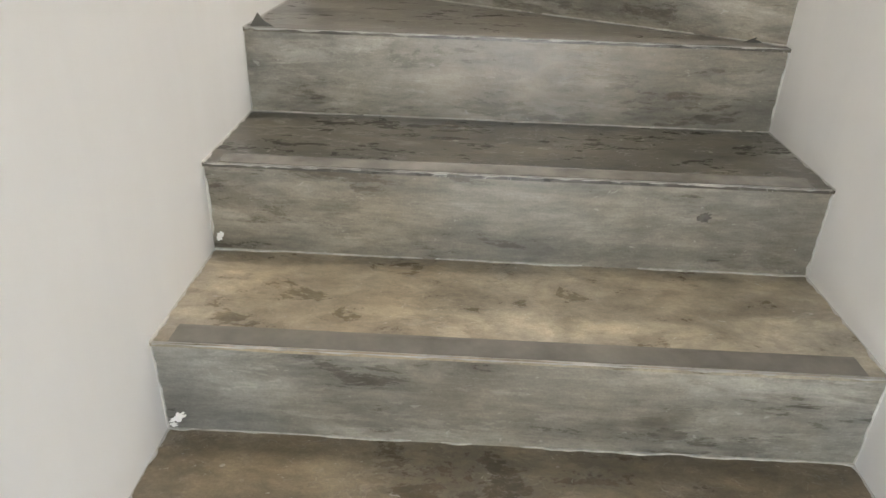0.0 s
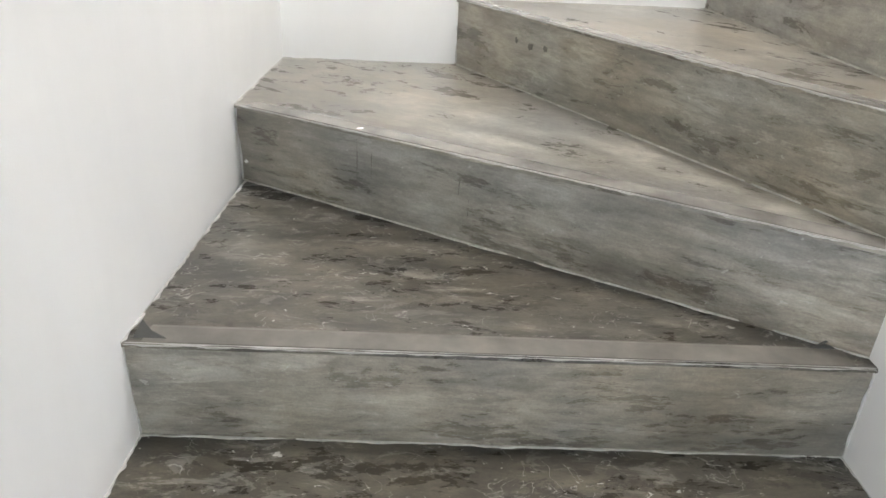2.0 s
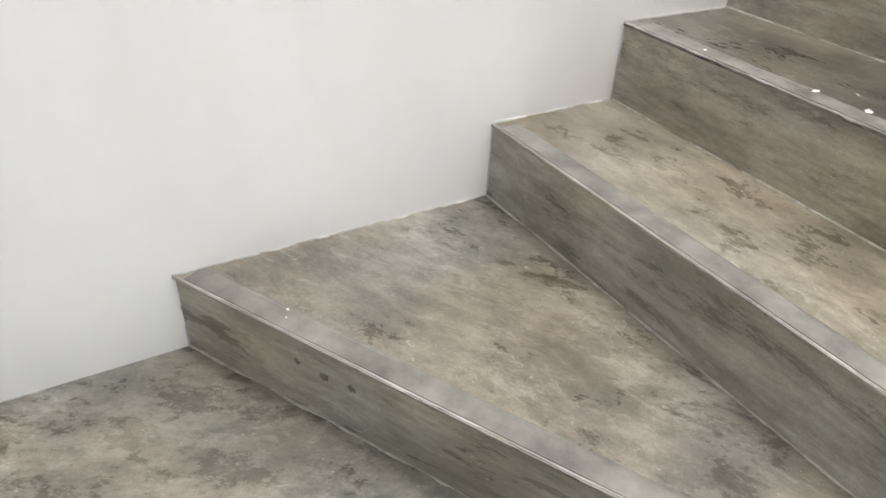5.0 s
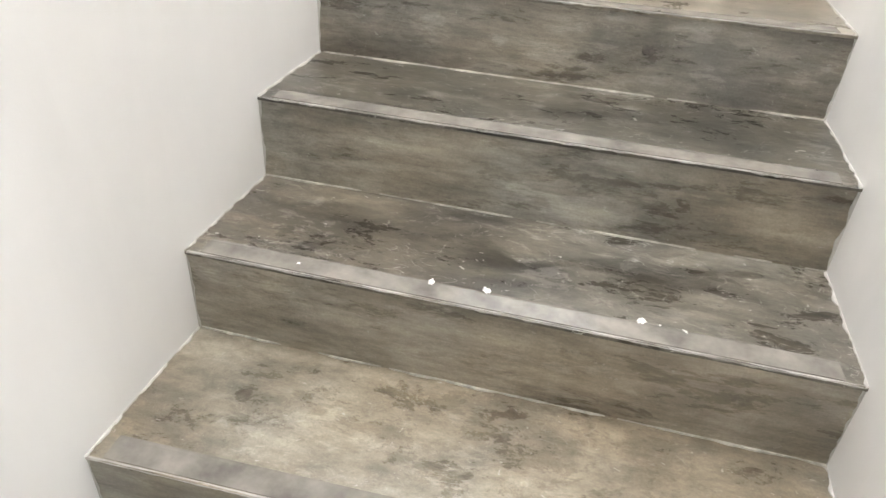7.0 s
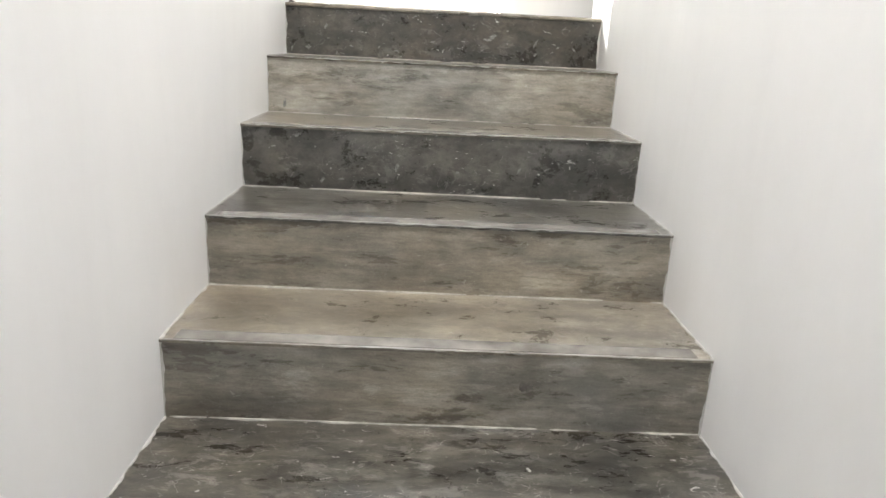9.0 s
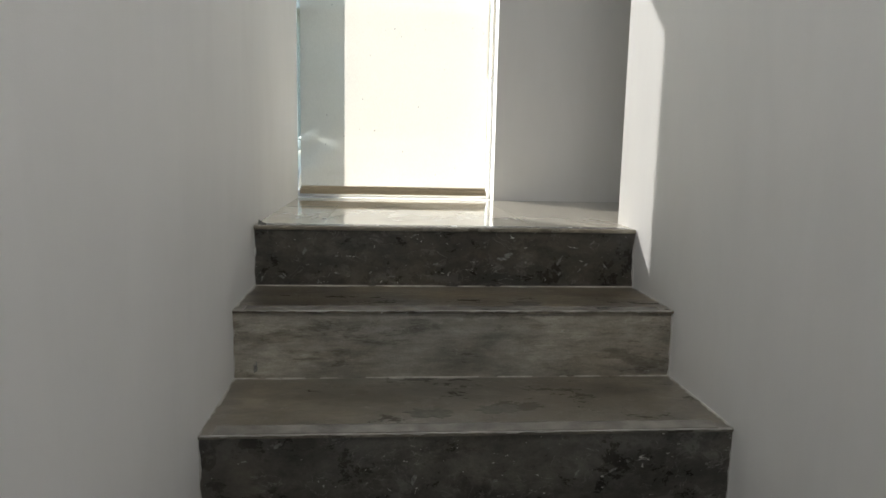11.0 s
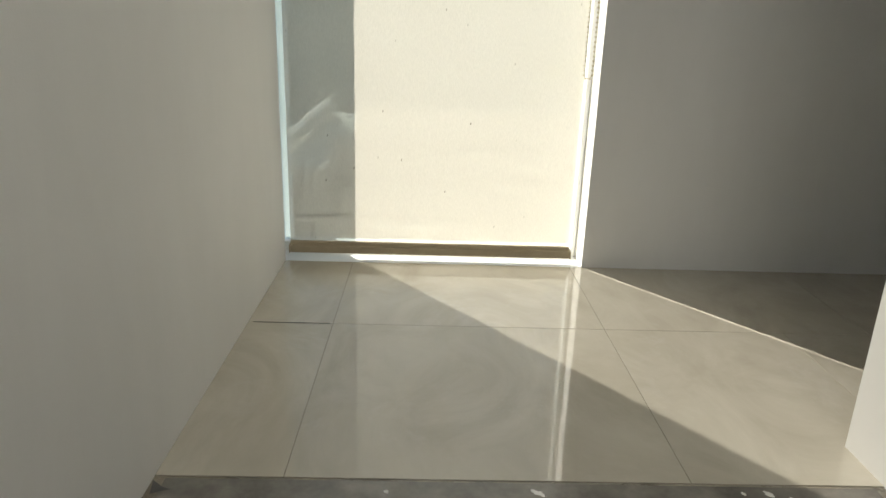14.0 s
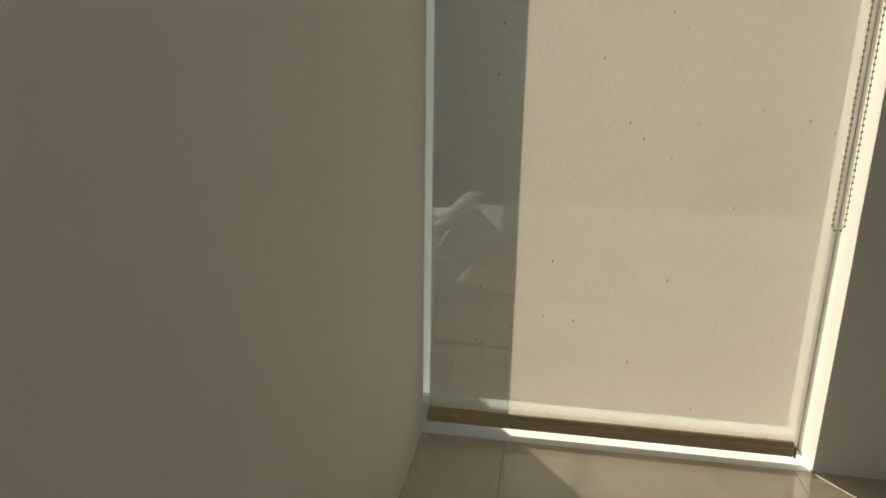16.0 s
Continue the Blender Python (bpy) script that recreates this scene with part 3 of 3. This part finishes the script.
part("crown", bm, LEAF, tree, "yellow-green leaves", Matrix())

# ---- small things on the steps ----
def blot(bm, x, y, z, r, seed, stretch=1.0, turn=0.0):
    ring, n = [], 26
    for i in range(n):
        a = 2 * math.pi * i / n
        q = r * (1 + 0.75 * noise.noise((math.cos(a) * 2.2, math.sin(a) * 2.2, seed * 3.1)) + 0.35 * noise.noise((math.cos(a) * 6, math.sin(a) * 6, seed)))
        u, v = q * math.cos(a) * stretch, q * math.sin(a)
        ring.append((x + u * math.cos(turn) - v * math.sin(turn), y + u * math.sin(turn) + v * math.cos(turn)))
    low = [bm.verts.new((p, q, z)) for p, q in ring]
    mid = [bm.verts.new((x + (p - x) * 0.8, y + (q - y) * 0.8, z + 0.0006)) for p, q in ring]
    bm.faces.new(mid)
    for i in range(n):
        bm.faces.new((low[i], low[(i + 1) % n], mid[(i + 1) % n], mid[i]))


for x, y, z, r, st, turn in ((1.578, 1.262, 1.2613, 0.006, 1.6, 0.6), (1.572, 1.36, 1.2613, 0.005, 1.8, 0.1), (1.55, 1.60, 1.2613, 0.003, 1.0, 0.0),
                             (1.578, 1.00, 1.2613, 0.007, 1.2, 0.0), (1.575, 0.97, 1.2613, 0.002, 1.0, 0.0), (1.572, 0.93, 1.2613, 0.0022, 2.2, 1.0),
                             (0.300, 1.145, 0.7213, 0.004, 1.8, 0.4), (0.66, 1.62, 0.9013, 0.003, 1.0, 0.0), (0.65, 1.60, 0.9013, 0.002, 1.0, 0.0),
                             (3.515, 1.22, 2.3413, 0.006, 1.8, 1.0), (3.512, 1.45, 2.3413, 0.003, 1.4, 0.0), (3.52, 0.86, 2.3413, 0.005, 1.9, 0.6),
                             (3.52, 0.90, 2.3413, 0.003, 1.6, 0.3), (3.51, 0.83, 2.3413, 0.0035, 1.4, 0.9)):
    bm = bmesh.new()
    blot(bm, x, y, z, r, x * 10 + y, st, turn)
    tagged(part("paint_spot", bm, SPLASH), "small dried white paint spot on a step", "paint spot", "paint spots")


def on_riser(name, k, x, up, r, st, turn, mat, label):
    """A flat mark on a riser, x from its left end, up from its foot."""
    bm = bmesh.new()
    blot(bm, 0, 0, 0.0005, r, k * 3.1 + x, st, turn)
    m = step_frame(k)[0] @ Matrix.Translation((x, 0.0030, up - RISE)) @ Matrix.Rotation(radians(90), 4, "X")
    tagged(part(name, bm, mat, None, "", m), label, "mark", name)


for k, x, up, r, st, turn in ((1, 0.022, 0.028, 0.007, 2.2, 0.7), (2, 0.014, 0.03, 0.006, 1.6, 1.2), (4, 0.02, 0.05, 0.0035, 1.8, 0.5), (1, 0.012, 0.012, 0.005, 1.3, 0.2)):
    on_riser("paint_chip", k, x, up, r, st, turn, SPLASH, "white wall paint smeared onto a grey riser")
for x, up, high, wide in ((0.335, 0.065, 0.10, 0.0016), (0.372, 0.085, 0.055, 0.0009), (0.60, 0.06, 0.035, 0.0030), (0.578, 0.10, 0.05, 0.0010)):
    bm = ribbon(bmesh.new(), (0, 0, 0), (0.03, 0, 1), (1, 0, 0), (0, -1, 0), high, wide, 0.0006, x * 9, 30.0, 0.004)
    tagged(part("crack", bm, STAIN, None, "", step_frame(4)[0] @ Matrix.Translation((x, 0.0030, up - RISE))), "fine dark hairline crack down a cement riser", "mark", "crack")
for k, x, up, r, st, turn in ((2, 0.92, 0.115, 0.010, 1.2, 0.3), (9, 0.76, 0.10, 0.011, 1.3, 0.0), (5, 0.36, 0.115, 0.009, 1.2, 1.0), (5, 0.42, 0.12, 0.008, 1.1, 0.8),
                              (5, 0.30, 0.12, 0.007, 1.0, 0.0)):
    on_riser("dark_stain", k, x, up, r, st, turn, STAIN, "small dark stain on a grey cement riser")


# pale scrapes on the two dark risers: riser, from its left end, up from its foot, radius, stretch, turn
for k, x, up, r, st, turn in ((13, 0.145, 0.105, 0.0055, 2.2, 1.2), (13, 0.24, 0.092, 0.003, 1.8, 0.1), (13, 0.08, 0.028, 0.0055, 1.9, -0.3), (13, 0.185, 0.014, 0.005, 1.4, 1.2),
                              (13, 0.24, 0.040, 0.004, 2.0, -0.3), (13, 0.34, 0.042, 0.004, 1.7, 1.0), (13, 0.405, 0.03, 0.004, 2.6, -0.1), (13, 0.535, 0.068, 0.004, 2.4, 0.1),
                              (13, 0.755, 0.098, 0.010, 1.2, 0.5), (13, 0.735, 0.086, 0.006, 2.5, 0.0), (13, 0.913, 0.082, 0.005, 3.0, 1.1), (13, 0.915, 0.042, 0.0045, 1.6, 0.9),
                              (13, 0.995, 0.07, 0.004, 2.0, 0.6), (13, 1.055, 0.066, 0.004, 2.8, -0.9), (13, 0.47, 0.155, 0.004, 2.4, 0.5), (13, 0.022, 0.022, 0.004, 2.2, 1.4),
                              (11, 0.445, 0.075, 0.006, 2.2, 1.3), (11, 0.23, 0.028, 0.006, 1.6, 1.0), (11, 0.285, 0.034, 0.004, 2.2, 0.0), (11, 0.62, 0.068, 0.004, 2.0, 0.5),
                              (11, 0.80, 0.08, 0.005, 2.2, 1.0), (11, 0.88, 0.088, 0.004, 2.6, 0.4), (11, 0.16, 0.155, 0.005, 2.0, 0.6), (12, 0.055, 0.03, 0.006, 2.2, 1.4)):
    on_riser("pale_scrape", k, x, up, r * 0.75, st * 1.2, turn, SCRAPE, "pale chalky scrape on a dark cement riser")
for k, x, y, r, st, turn in ((10, 2.63, 1.44, 0.034, 1.3, 0.5), (10, 2.60, 1.49, 0.024, 1.5, 0.2), (10, 2.62, 1.03, 0.026, 1.6, 1.2), (11, 2.94, 1.32, 0.030, 1.7, 1.3),
                             (11, 2.96, 1.16, 0.028, 1.8, 1.5), (12, 3.27, 1.35, 0.030, 1.6, 1.4), (12, 3.27, 1.05, 0.026, 1.7, 1.5)):
    bm = bmesh.new()
    blot(bm, x, y, k * RISE + 0.0002, r, x * 7 + y, st, turn)
    tagged(part("dark_scuff", bm, STAIN), "dark worn scuff on a cement step", "mark", "dark scuffs")


def flap(x, y, z, turn, length, height, tip):
    """The loose end of a strip, folded up off the step into a small triangle."""
    bm = bmesh.new()
    tri = ((0, 0, 0), (length, 0, 0), (length * 0.55, 0.004, height * 0.45), (tip, 0.012, height))
    a, b = ([bm.verts.new((p, q + d, h)) for p, q, h in tri] for d in (0, 0.0013))
    bm.faces.new(a)
    bm.faces.new(b)
    for i in range(4):
        j = (i + 1) % 4
        bm.faces.new((a[i], a[j], b[j], b[i]))
    m = Matrix.Translation((x, y, z)) @ Matrix.Rotation(turn, 4, "Z")
    tagged(part("strip_end", bm, TAPE_DARK, None, "", m), "dark curled loose end of a step edge strip", "tape", "loose strip ends")


flap(0.012, 0.632, 0.5405, 0.0, 0.052, 0.026, 0.014)
flap(1.055, 0.668, 0.5405, 0.0, 0.045, 0.014, 0.042)
flap(3.500, 1.800, 2.3405, -1.2, 0.030, 0.014, 0.006)
part("joint_crack", boxes(((4.1188, 1.62, TOP - 0.004), (4.1222, YN - 0.012, TOP + 0.0006))), TAPE_DARK, floor_upper, "dark open joint between two tiles", Matrix())

# ---- landing tiles ----
XS = [3.5455, 4.1205, XE]
YS = [YN, 1.612, 0.972, 0.332, -0.308, -0.948, -1.588, -2.228, -2.868]
shared = {}


def tile(x0, x1, y0, y1):
    size = (round(x1 - x0, 3), round(y1 - y0, 3))
    if size not in shared:
        bm = boxes(((0.0007, 0.0007, -0.010), (size[0] - 0.0007, size[1] - 0.0007, 0.0), 0.0004))
        shared[size] = part("tile", bm, TILE, floor_upper, "", Matrix.Translation((x0, y0, TOP)))
        return
    t = new("tile", shared[size].data)
    t.parent = floor_upper
    t.matrix_basis = Matrix.Translation((x0, y0, TOP + random.uniform(-0.0003, 0.0003)))


for y1, y0 in zip(YS, YS[1:]):
    for x0, x1 in zip(XS, XS[1:]):
        if y0 < YR < y1 and x0 < END:
            tile(x0, x1, YR - 0.12, y1)
            tile(x0, x1, y0, YR - 0.12)
        else:
            tile(x0, x1, y0, y1)
